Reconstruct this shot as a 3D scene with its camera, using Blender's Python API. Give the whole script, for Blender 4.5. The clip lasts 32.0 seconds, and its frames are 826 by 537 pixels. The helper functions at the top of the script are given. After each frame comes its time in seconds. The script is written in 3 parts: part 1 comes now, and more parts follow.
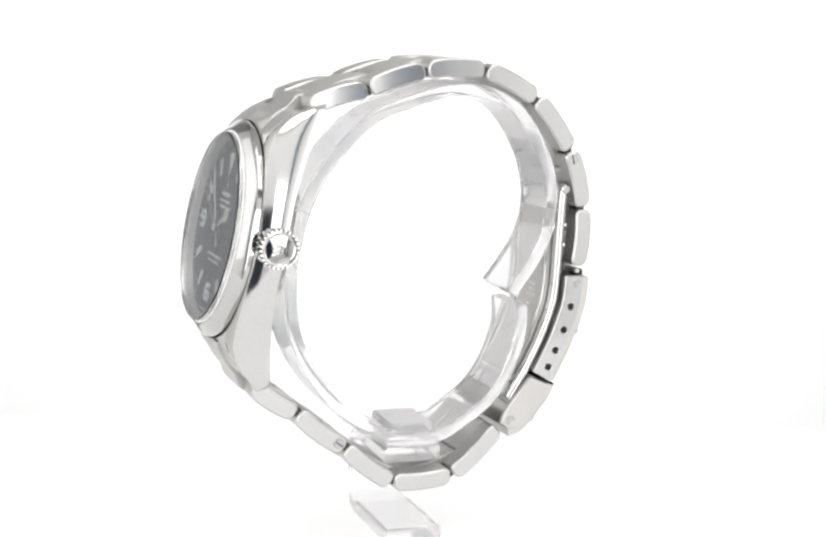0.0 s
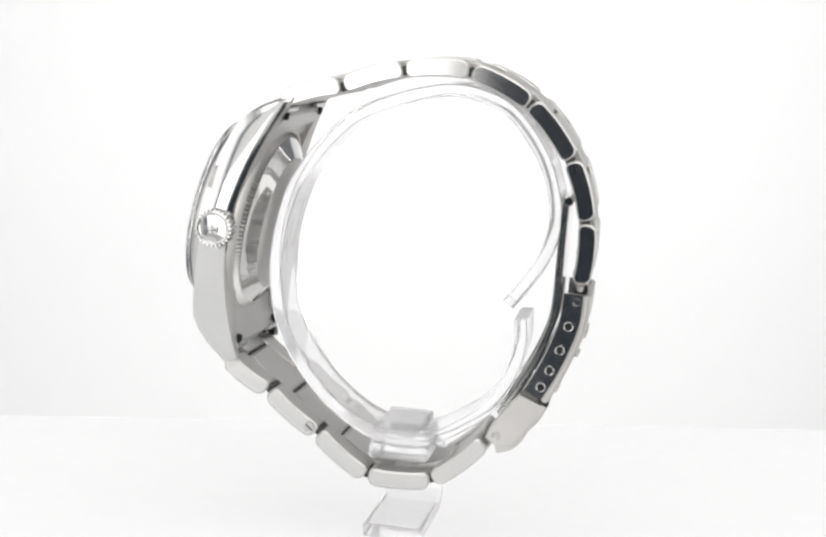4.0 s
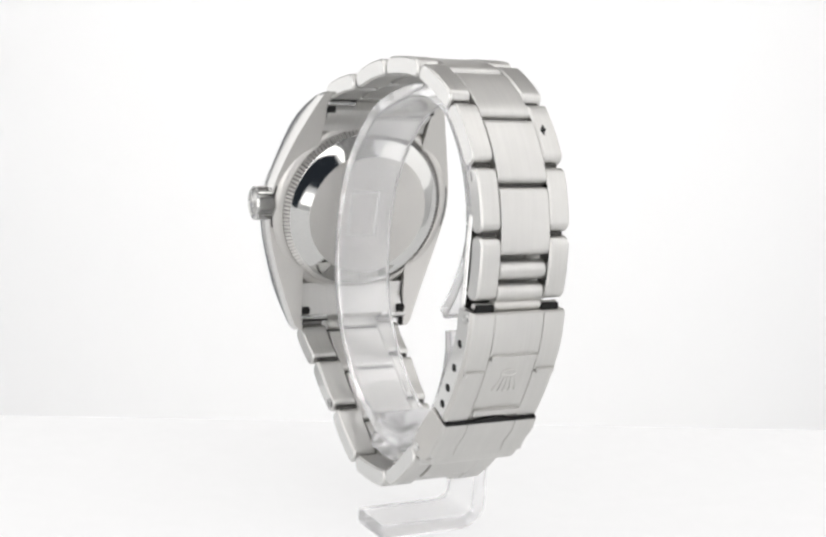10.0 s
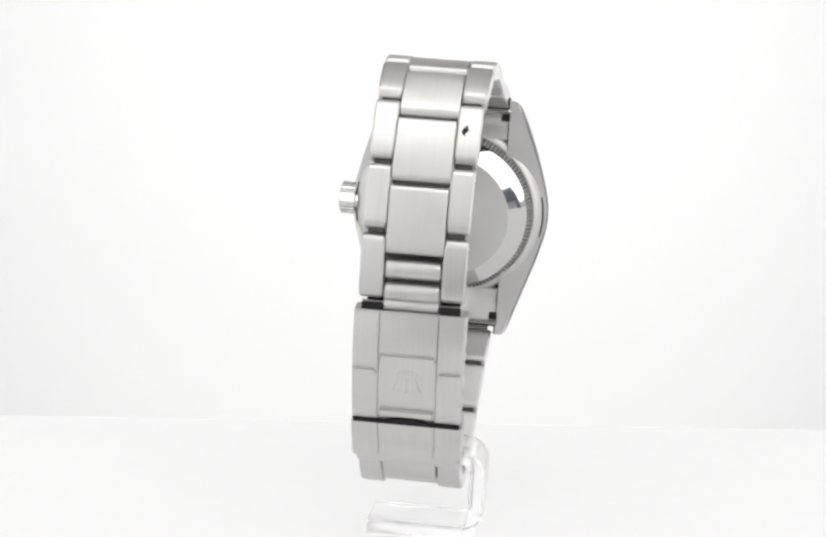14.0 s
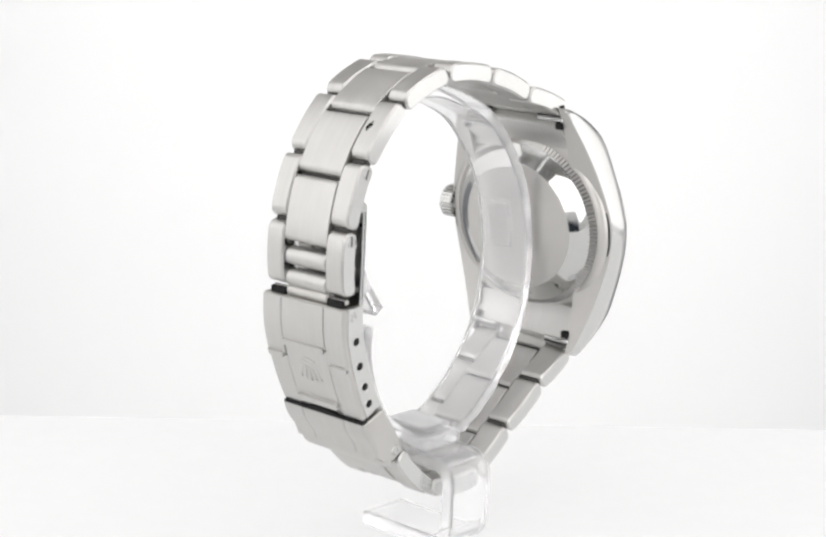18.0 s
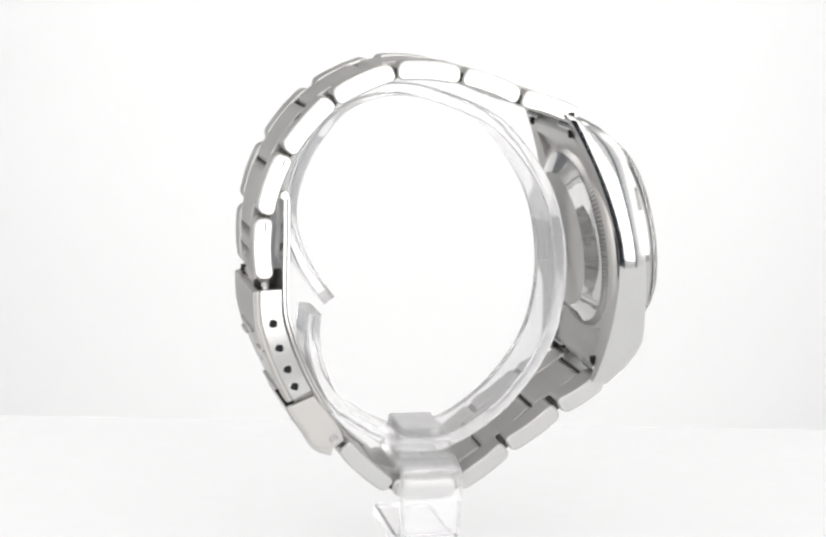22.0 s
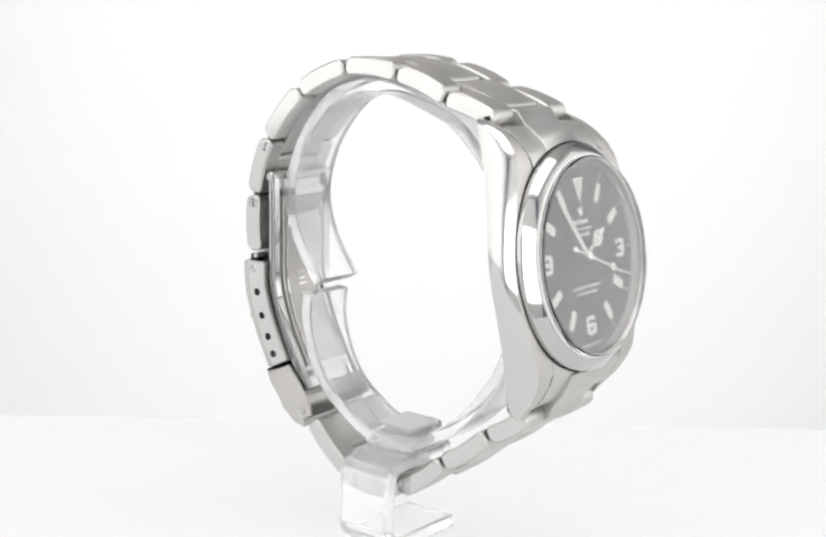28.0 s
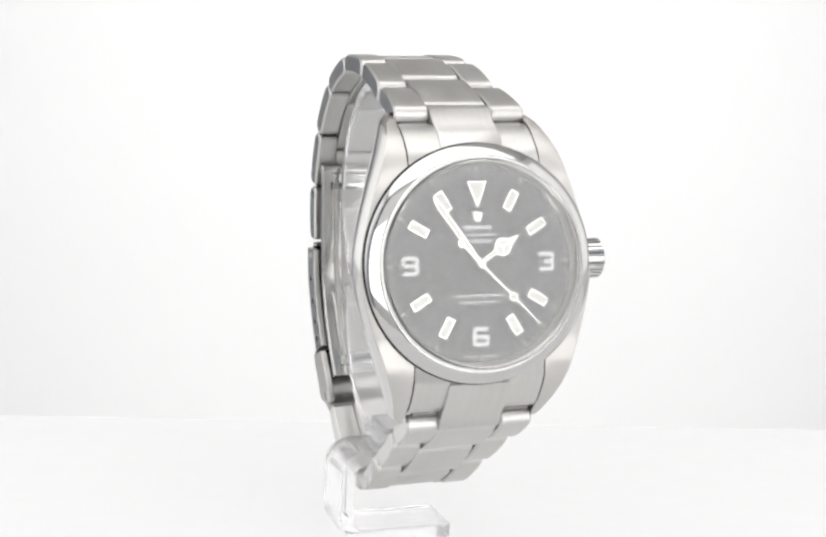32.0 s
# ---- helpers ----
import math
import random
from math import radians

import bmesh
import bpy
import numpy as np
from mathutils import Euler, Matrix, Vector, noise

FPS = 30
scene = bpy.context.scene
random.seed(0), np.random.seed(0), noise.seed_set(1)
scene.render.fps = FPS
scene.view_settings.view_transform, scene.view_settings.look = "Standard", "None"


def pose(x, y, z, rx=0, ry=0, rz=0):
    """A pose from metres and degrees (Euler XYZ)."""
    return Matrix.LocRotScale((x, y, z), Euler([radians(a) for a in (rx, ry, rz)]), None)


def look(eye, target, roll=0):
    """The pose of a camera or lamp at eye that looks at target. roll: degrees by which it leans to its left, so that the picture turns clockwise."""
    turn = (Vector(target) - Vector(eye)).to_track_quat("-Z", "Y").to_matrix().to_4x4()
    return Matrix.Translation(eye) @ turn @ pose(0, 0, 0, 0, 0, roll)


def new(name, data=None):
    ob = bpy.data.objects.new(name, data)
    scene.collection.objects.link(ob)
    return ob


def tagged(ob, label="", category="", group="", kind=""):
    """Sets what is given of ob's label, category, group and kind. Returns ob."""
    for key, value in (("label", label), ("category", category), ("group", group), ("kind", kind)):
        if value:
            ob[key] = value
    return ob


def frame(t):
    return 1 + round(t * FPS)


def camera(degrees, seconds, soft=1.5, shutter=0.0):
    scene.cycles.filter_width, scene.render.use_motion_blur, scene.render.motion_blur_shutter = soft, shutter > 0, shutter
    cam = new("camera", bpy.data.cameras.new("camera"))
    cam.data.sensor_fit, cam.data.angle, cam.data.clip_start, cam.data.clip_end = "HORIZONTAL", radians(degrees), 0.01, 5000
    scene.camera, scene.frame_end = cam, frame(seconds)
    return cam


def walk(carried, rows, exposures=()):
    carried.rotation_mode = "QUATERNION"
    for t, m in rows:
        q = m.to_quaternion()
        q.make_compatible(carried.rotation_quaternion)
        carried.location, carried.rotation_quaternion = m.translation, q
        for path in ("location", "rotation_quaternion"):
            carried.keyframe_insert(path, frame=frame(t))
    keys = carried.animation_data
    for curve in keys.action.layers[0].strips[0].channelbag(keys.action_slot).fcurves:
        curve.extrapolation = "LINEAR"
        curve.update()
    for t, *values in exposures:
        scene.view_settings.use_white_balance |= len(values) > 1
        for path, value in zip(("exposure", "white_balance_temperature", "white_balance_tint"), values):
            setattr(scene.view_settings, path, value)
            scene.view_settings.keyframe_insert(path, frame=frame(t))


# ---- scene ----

MM = 0.001
EYE_Z = 0.0890         # the lens above the table
RATE = -8.5232         # degrees a second of the turning stand
TURN0 = -67.354         # heading of the watch's crown side at the start

BACKOFF = 0.2324       # from the turning axis to the lens

cam = camera(31.83, 32.0, soft=2.7)
cam_pose = look((0, -BACKOFF, EYE_Z), (-BACKOFF * math.tan(radians(0.154)), 0.0, EYE_Z - BACKOFF * math.tan(radians(10.7066))), 2.725)
walk(cam, [(0.0, cam_pose), (32.0, cam_pose)], exposures=[(0.0, 0.31), (2.0, 0.21), (4.0, 0.13), (7.0, 0.11), (32.0, 0.11)])

# ------------------------------------------------------------------ light
world = bpy.data.worlds.new("world")
scene.world = world
world.use_nodes = True
world.node_tree.nodes["Background"].inputs["Color"].default_value = (0.026, 0.031, 0.040, 1)
world.node_tree.nodes["Background"].inputs["Strength"].default_value = 1.0


def area_lamp(name, m, sx, sy, watts, color=(1, 0.985, 0.975)):
    data = bpy.data.lights.new(name, "AREA")
    data.shape, data.size, data.size_y, data.energy, data.color = "RECTANGLE", sx, sy, watts, color
    ob = new(name, data)
    ob.matrix_world = m
    return ob


# the tent's diffusing LED panels: top, both sides, and either side of the lens
area_lamp("top_light", look((0, -0.07, 0.392), (0, -0.07, 0)), 0.52, 0.26, 0.62)
area_lamp("west_light", look((-0.292, 0.005, 0.19), (0, 0.005, 0.19)), 0.40, 0.33, 0.21)
area_lamp("east_light", look((0.292, 0.035, 0.19), (0, 0.035, 0.19)), 0.34, 0.33, 0.21)
area_lamp("front_light", look((-0.152, -0.226, 0.085), (-0.152, 0, 0.085)), 0.19, 0.23, 0.26)
area_lamp("front_light", look((0.149, -0.226, 0.085), (0.149, 0, 0.085)), 0.175, 0.23, 0.273)


# ------------------------------------------------------------------ materials
def material(name, color, rough=0.5, metal=0.0, streak=0.0, axis=0, scale=4000.0, vary=0.06, bump=0.0, coat=0.0, ior=1.45):
    """Principled surface with two scales of variation; streak: brushed grain across the named axis."""
    mat = bpy.data.materials.new(name)
    mat.use_nodes = True
    nt = mat.node_tree
    bsdf = nt.nodes["Principled BSDF"]
    bsdf.inputs["Metallic"].default_value = metal
    bsdf.inputs["IOR"].default_value = ior
    bsdf.inputs["Coat Weight"].default_value = coat
    co = nt.nodes.new("ShaderNodeTexCoord")
    mp = nt.nodes.new("ShaderNodeMapping")
    sc = [1.0, 1.0, 1.0]
    if streak:
        sc = [0.02, 0.02, 0.02]
        sc[axis] = 1.0
    mp.inputs["Scale"].default_value = sc
    nt.links.new(co.outputs["Object"], mp.inputs["Vector"])
    fine = nt.nodes.new("ShaderNodeTexNoise")
    fine.inputs["Scale"].default_value = scale
    fine.inputs["Detail"].default_value = 3.0
    nt.links.new(mp.outputs["Vector"], fine.inputs["Vector"])
    wide = nt.nodes.new("ShaderNodeTexNoise")
    wide.inputs["Scale"].default_value = 160.0
    wide.inputs["Detail"].default_value = 4.0
    nt.links.new(co.outputs["Object"], wide.inputs["Vector"])
    mix = nt.nodes.new("ShaderNodeMath")
    mix.operation = "ADD"
    nt.links.new(fine.outputs["Fac"], mix.inputs[0])
    nt.links.new(wide.outputs["Fac"], mix.inputs[1])
    ramp = nt.nodes.new("ShaderNodeMapRange")
    ramp.inputs["From Min"].default_value, ramp.inputs["From Max"].default_value = 0.6, 1.4
    ramp.inputs["To Min"].default_value, ramp.inputs["To Max"].default_value = 1 - vary, 1 + vary
    nt.links.new(mix.outputs[0], ramp.inputs["Value"])
    mul = nt.nodes.new("ShaderNodeVectorMath")
    mul.operation = "SCALE"
    mul.inputs[0].default_value = color
    nt.links.new(ramp.outputs["Result"], mul.inputs["Scale"])
    nt.links.new(mul.outputs["Vector"], bsdf.inputs["Base Color"])
    rr = nt.nodes.new("ShaderNodeMapRange")
    rr.inputs["From Min"].default_value, rr.inputs["From Max"].default_value = 0.6, 1.4
    rr.inputs["To Min"].default_value, rr.inputs["To Max"].default_value = rough * 0.85, rough * 1.15
    nt.links.new(mix.outputs[0], rr.inputs["Value"])
    nt.links.new(rr.outputs["Result"], bsdf.inputs["Roughness"])
    if bump:
        bp = nt.nodes.new("ShaderNodeBump")
        bp.inputs["Strength"].default_value = bump
        bp.inputs["Distance"].default_value = 0.00004
        nt.links.new(fine.outputs["Fac"], bp.inputs["Height"])
        nt.links.new(bp.outputs["Normal"], bsdf.inputs["Normal"])
    return mat


def glass(name, color, ior, rough=0.0, clear=1.0):
    mat = bpy.data.materials.new(name)
    mat.use_nodes = True
    b = mat.node_tree.nodes["Principled BSDF"]
    b.inputs["Base Color"].default_value = (*color, 1)
    b.inputs["Transmission Weight"].default_value = clear
    b.inputs["IOR"].default_value = ior
    b.inputs["Roughness"].default_value = rough
    return mat


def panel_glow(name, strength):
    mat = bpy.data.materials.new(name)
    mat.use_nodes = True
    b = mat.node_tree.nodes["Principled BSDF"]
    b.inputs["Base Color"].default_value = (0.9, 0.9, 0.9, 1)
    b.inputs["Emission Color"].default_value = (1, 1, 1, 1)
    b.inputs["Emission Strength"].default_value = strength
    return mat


BRUSHED = material("brushed_steel", (0.55, 0.545, 0.53), 0.41, 1.0, streak=1, axis=0, scale=3600, vary=0.07, bump=0.08)
POLISHED = material("polished_steel", (0.55, 0.55, 0.54), 0.06, 1.0, scale=2500, vary=0.03)
SATIN = material("satin_steel", (0.54, 0.53, 0.512), 0.44, 1.0, scale=6000, vary=0.06, bump=0.15)
# near-black pins put the shade of the link joints into colour
GAP_SHADE = material("gap_shade_steel", (0.05, 0.048, 0.045), 0.6, 0.5, vary=0.2)
# darker steel that paints shade on the flutes and the end joints' tubes
SHADE_STEEL = material("shade_steel", (0.24, 0.235, 0.23), 0.5, 0.8, vary=0.1)
# near-black solids stand in for the shade inside holes, slots and seams
HOLE = material("hole_shade", (0.016, 0.016, 0.016), 0.85, 0.0, vary=0.1)
HOLE.node_tree.nodes["Principled BSDF"].inputs["Specular IOR Level"].default_value = 0.15
DIAL = material("black_dial_lacquer", (0.012, 0.014, 0.016), 0.5, 0.0, scale=500, vary=0.02)
FLANK = material("polished_case_steel", (0.64, 0.64, 0.63), 0.11, 1.0, scale=2500, vary=0.03)
GASKET = material("white_gasket", (0.8, 0.8, 0.79), 0.5, vary=0.03)
LUME = material("cream_luminous_paint", (0.52, 0.52, 0.48), 0.6, scale=5000, vary=0.05)
WHITE_PRINT = material("white_print", (0.54, 0.55, 0.55), 0.5, vary=0.03)
WHITE_GOLD = material("white_gold", (0.66, 0.66, 0.64), 0.25, 1.0, vary=0.03)
SAPPHIRE = glass("sapphire_crystal", (1, 1, 1), 1.6)
ACRYLIC = glass("clear_acrylic", (0.985, 0.985, 0.99), 1.49, 0.02, 0.85)
# table glow is added to wash out the shadow under the watch
GLOW_TABLE = material("glowing_white_table", (0.20, 0.20, 0.20), 0.8, scale=300, vary=0.012)
BASE = GLOW_TABLE.node_tree.nodes["Principled BSDF"]
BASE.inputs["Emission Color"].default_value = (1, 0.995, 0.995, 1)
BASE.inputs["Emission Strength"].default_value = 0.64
# emission added to the backdrop keeps it evenly white
GLOW_CLOTH = panel_glow("glowing_white_cloth", 0.225)
# three cloths for unseen panels, added to darken what the steel and crystal mirror
PALE_DIMMER = material("pale_dimming_cloth", (0.60, 0.59, 0.58), 0.9, scale=900, vary=0.05)
BLUE_DIMMER = material("dark_blue_dimming_cloth", (0.20, 0.23, 0.28), 0.9, scale=900, vary=0.05)
GREY_DIMMER = material("grey_dimming_cloth", (0.39, 0.40, 0.425), 0.9, scale=900, vary=0.05)
TENT = material("white_tent_cloth", (0.85, 0.85, 0.85), 0.9, scale=900, vary=0.02)


# ------------------------------------------------------------------ mesh helpers (millimetres in, metres out)
def part(name, bm, mats, parent=None, label="", smooth=None):
    """Links a bmesh as one mesh object under a thing or a part."""
    bmesh.ops.recalc_face_normals(bm, faces=bm.faces)
    bm.transform(Matrix.Scale(MM, 4))
    me = bpy.data.meshes.new(name)
    bm.to_mesh(me)
    bm.free()
    for m in mats if isinstance(mats, (list, tuple)) else [mats]:
        me.materials.append(m)
    if smooth is not None:
        for p in me.polygons:
            p.use_smooth = True
        me.set_sharp_from_angle(angle=radians(smooth))
    ob = new(name, me)
    if parent is not None:
        ob.parent = parent
    if label:
        ob["label"] = label
    return ob


def slab(bm, outline, x0, x1, bevel=0.0, m=None, cap=0, side=0, taper=None):
    """Extrudes a closed outline of (y, z) across x0..x1 with bevelled rims; m: a pose in millimetres."""
    m = m or Matrix.Identity(4)
    c = Vector((sum(p[0] for p in outline) / len(outline), sum(p[1] for p in outline) / len(outline)))

    def inset(p):
        n = []
        k = len(outline)
        for i in range(k):
            a, b, d = Vector(outline[i - 1]), Vector(outline[i]), Vector(outline[(i + 1) % k])
            e1, e2 = (b - a).normalized(), (d - b).normalized()
            t = (e1 + e2)
            t = t.normalized() if t.length > 1e-6 else e1
            nn = Vector((-t.y, t.x))
            if nn.dot(c - b) < 0:
                nn = -nn
            n.append(b + nn * p)
        return n
    ins = inset(bevel) if bevel else [Vector(p) for p in outline]
    rings = [(x0, ins), (x0 + bevel, outline), (x1 - bevel, outline), (x1, ins)] if bevel else [(x0, outline), (x1, outline)]
    vs = [[bm.verts.new(m @ Vector((taper(x, p[0]) if taper else x, p[0], p[1]))) for p in pts] for x, pts in rings]
    k = len(outline)
    for r in range(len(vs) - 1):
        for i in range(k):
            f = bm.faces.new((vs[r][i], vs[r][(i + 1) % k], vs[r + 1][(i + 1) % k], vs[r + 1][i]))
            f.material_index = side
    for ring in (vs[0], vs[-1]):
        f = bm.faces.new(ring)
        f.material_index = cap
    return bm


def lathe(bm, profile, n=96, m=None, mat=0, caps=True):
    """Turns (r, z) pairs round z."""
    m = m or Matrix.Identity(4)
    rows = []
    for r, z in profile:
        if r < 1e-6:
            rows.append([bm.verts.new(m @ Vector((0, 0, z)))])
        else:
            rows.append([bm.verts.new(m @ Vector((r * math.cos(2 * math.pi * i / n), r * math.sin(2 * math.pi * i / n), z))) for i in range(n)])
    for a, b in zip(rows, rows[1:]):
        for i in range(n):
            j = (i + 1) % n
            if len(a) == 1 and len(b) > 1:
                f = bm.faces.new((a[0], b[i], b[j]))
            elif len(b) == 1 and len(a) > 1:
                f = bm.faces.new((a[i], a[j], b[0]))
            elif len(a) > 1:
                f = bm.faces.new((a[i], a[j], b[j], b[i]))
            else:
                continue
            f.material_index = mat
    return bm


def block(bm, x0, x1, y0, y1, z0, z1, bevel=0.1, m=None):
    return slab(bm, [(y0 + bevel, z0), (y1 - bevel, z0), (y1, z0 + bevel), (y1, z1 - bevel), (y1 - bevel, z1), (y0 + bevel, z1), (y0, z1 - bevel), (y0, z0 + bevel)], x0, x1, bevel, m)


def rod(bm, a, b, r, n=12, mat=0):
    a, b = Vector(a), Vector(b)
    m = Matrix.Translation(a) @ (b - a).to_track_quat("Z", "Y").to_matrix().to_4x4()
    L = (b - a).length
    return lathe(bm, [(0, 0), (r * 0.8, 0), (r, r * 0.2), (r, L - r * 0.2), (r * 0.8, L), (0, L)], n, m, mat)


# ------------------------------------------------------------------ the light tent
def quad_wall(name, corners, thick, mat, label):
    """A flat panel with thickness; corners in metres, thick along its normal."""
    bm = bmesh.new()
    c = [Vector(v) * 1000 for v in corners]
    n = (c[1] - c[0]).cross(c[2] - c[0]).normalized() * thick
    a = [bm.verts.new(v) for v in c]
    b = [bm.verts.new(v + n) for v in c]
    bm.faces.new(a)
    bm.faces.new(b[::-1])
    for i in range(len(c)):
        bm.faces.new((a[i], a[(i + 1) % len(c)], b[(i + 1) % len(c)], b[i]))
    return tagged(part(name, bm, mat), label, name.split("_")[0], kind="structure")


HW, TOP, FRONT, BACK, FAR = 0.30, 0.40, -0.2324, 0.054, 0.45
YAW = math.tan(radians(6.0))
LOWER = -0.2                     # floor of the tent behind the table
NEAR = -0.098                    # front edge of the table


def build_sweep():
    """White table top whose far edge bends down out of sight."""
    bm = bmesh.new()
    prof = [(NEAR * 1000, 0.0), (-50.0, 0.0), (0.0, 0.0)]
    bend = 60.0
    for i in range(15):
        a = math.pi / 2 * i / 14
        prof.append((BACK * 1000 + bend * math.sin(a), -bend + bend * math.cos(a)))
    prof.append((BACK * 1000 + bend, LOWER * 1000))
    n = len(prof)
    rows = []
    for x in (-HW * 1000, HW * 1000):
        rows.append([bm.verts.new((x, y + (x * YAW if y > 1 else 0), z)) for y, z in prof])
    for i in range(n - 1):
        bm.faces.new((rows[0][i], rows[1][i], rows[1][i + 1], rows[0][i + 1]))
    low = [bm.verts.new((x, NEAR * 1000, LOWER * 1000)) for x in (-HW * 1000, HW * 1000)]
    bm.faces.new((rows[0][0], low[0], low[1], rows[1][0]))
    bm.faces.new((low[0], rows[0][-1], rows[1][-1], low[1]))
    bm.faces.new([low[0]] + rows[0])
    bm.faces.new([low[1]] + rows[1][::-1])
    return tagged(part("ground", bm, GLOW_TABLE, smooth=40), "white table top with an added glow", "table", kind="structure")


build_sweep()
SIDE = 0.30                      # where the white sides give way to grey cloth
PANEL = 0.236
for name, s in (("wall_west", -1), ("wall_east", 1)):
    quad_wall(name, [(s * HW, FRONT, LOWER), (s * HW, FRONT, TOP), (s * HW, SIDE, TOP), (s * HW, SIDE, LOWER)], 4 * s, TENT, "white cloth side of the light tent")
    # rear cloths are added out of view to darken reflections
    quad_wall(name + "_rear", [(s * HW, SIDE, LOWER), (s * HW, SIDE, TOP), (s * HW, FAR, TOP), (s * HW, FAR, LOWER)], 4 * s, GREY_DIMMER, "unseen grey cloth side added to darken reflections")
    quad_wall("wall_north_" + name[5:], [(s * PANEL, FAR, LOWER), (s * PANEL, FAR, TOP), (s * HW, FAR, TOP), (s * HW, FAR, LOWER)], -4 * s, GREY_DIMMER, "unseen grey cloth added beside the backdrop to darken reflections")
RISE = 0.17                      # top of the white backdrop
quad_wall("backdrop", [(-PANEL, FAR, LOWER), (PANEL, FAR, LOWER), (PANEL, FAR, RISE), (-PANEL, FAR, RISE)], -4, GLOW_CLOTH, "white cloth backdrop with an added even glow, far behind the watch")
quad_wall("wall_north_top", [(-PANEL, FAR, RISE), (PANEL, FAR, RISE), (PANEL, FAR, TOP), (-PANEL, FAR, TOP)], -4, PALE_DIMMER, "unseen pale grey cloth added over the backdrop to dim reflections")
quad_wall("floor_rear", [(-HW, BACK, LOWER), (HW, BACK, LOWER), (HW, FAR, LOWER), (-HW, FAR, LOWER)], -4, TENT, "white cloth floor behind the table")
quad_wall("ceiling", [(-HW, FRONT, TOP), (HW, FRONT, TOP), (HW, 0.06, TOP), (-HW, 0.06, TOP)], 4, TENT, "white cloth top of the light tent")
quad_wall("ceiling_rear", [(-HW, 0.06, TOP), (HW, 0.06, TOP), (HW, FAR, TOP), (-HW, FAR, TOP)], 4, PALE_DIMMER, "unseen pale grey cloth top added to dim reflections")
SLOT_W, SLOT_E = -0.047, 0.060
WING = 0.242                     # the white flaps end here
for name, a, b in (("left", -HW, SLOT_W), ("right", SLOT_E, HW)):
    # outer ends are added dark panels that dim the dial's reflection
    for end, x0, x1, cloth, tone in (("", max(a, -WING), min(b, WING), TENT, "white"), ("_outer", a if name == "left" else WING, -WING if name == "left" else b, BLUE_DIMMER, "added reflection-dimming blue-grey")):
        quad_wall("wall_south_" + name + end, [(x0, FRONT, LOWER), (x1, FRONT, LOWER), (x1, FRONT, TOP), (x0, FRONT, TOP)], 4, cloth, tone + " cloth front flap beside the camera slot")
quad_wall("wall_south_top", [(SLOT_W, FRONT, 0.17), (SLOT_E, FRONT, 0.17), (SLOT_E, FRONT, TOP), (SLOT_W, FRONT, TOP)], 4, TENT, "white cloth front flap over the camera slot")

# ------------------------------------------------------------------ the watch
watch = tagged(new("wristwatch"), "stainless steel wristwatch with black dial on a closed steel bracelet", "watch")
stand = tagged(new("watch_stand"), "clear acrylic C-ring display stand holding the watch", "stand")

LEAN = Matrix.Translation((-0.0021, 0, 0.045)) @ Matrix.Rotation(radians(-1.2), 4, "Y") @ Matrix.Translation((0.0021, 0, -0.045))


def twist(y):
    """The bracelet's slight wring, degrees about the vertical."""
    return 0.9 + 0.055 * y


def centre(y):
    """The bracelet's middle plane, which drifts with the wring."""
    return -2.1 - 0.02 * y


def frame_at(y, z, dy, dz):
    """Pose at (y, z) with its y axis along (dy, dz) and z outward."""
    a = math.atan2(dz, dy)
    return Matrix.Translation((centre(y), y, z)) @ Matrix.Rotation(radians(twist(y)), 4, "Z") @ Matrix.Rotation(a, 4, "X")


UP = [(-21.85, 71.45), (-12.1, 74.3), (-2.5, 77.4), (7.9, 77.7), (17.4, 73.2), (24.2, 64.9), (27.2, 55.3), (26.8, 45.3)]
UP_W = [20.3, 18.7, 17.8, 16.9, 16.1, 15.6, 15.4, 15.4]
UP_C = [9.4, 9.1, 8.9, 8.7, 8.5, 8.4, 8.3]
LOW = [(-29.5, 28.85), (-22.2, 24.0), (-13.9, 17.6), (-5.5, 11.1), (5.2, 11.3), (13.5, 18.7)]
LOW_W = [19.5, 18.8, 18.0, 17.2, 16.5, 16.0]
LOW_C = [9.4, 9.1, 8.9, 8.6, 8.4]


def along(path, s):
    """Smooth point on the joint path at the parameter s."""
    i = max(0, min(len(path) - 2, int(math.floor(s))))
    t = s - i
    p = [Vector(path[max(0, min(len(path) - 1, k))]) for k in (i - 1, i, i + 1, i + 2)]
    return 0.5 * ((2 * p[1]) + (-p[0] + p[2]) * t + (2 * p[0] - 5 * p[1] + 4 * p[2] - p[3]) * t * t + (-p[0] + 3 * p[1] - 3 * p[2] + p[3]) * t ** 3)


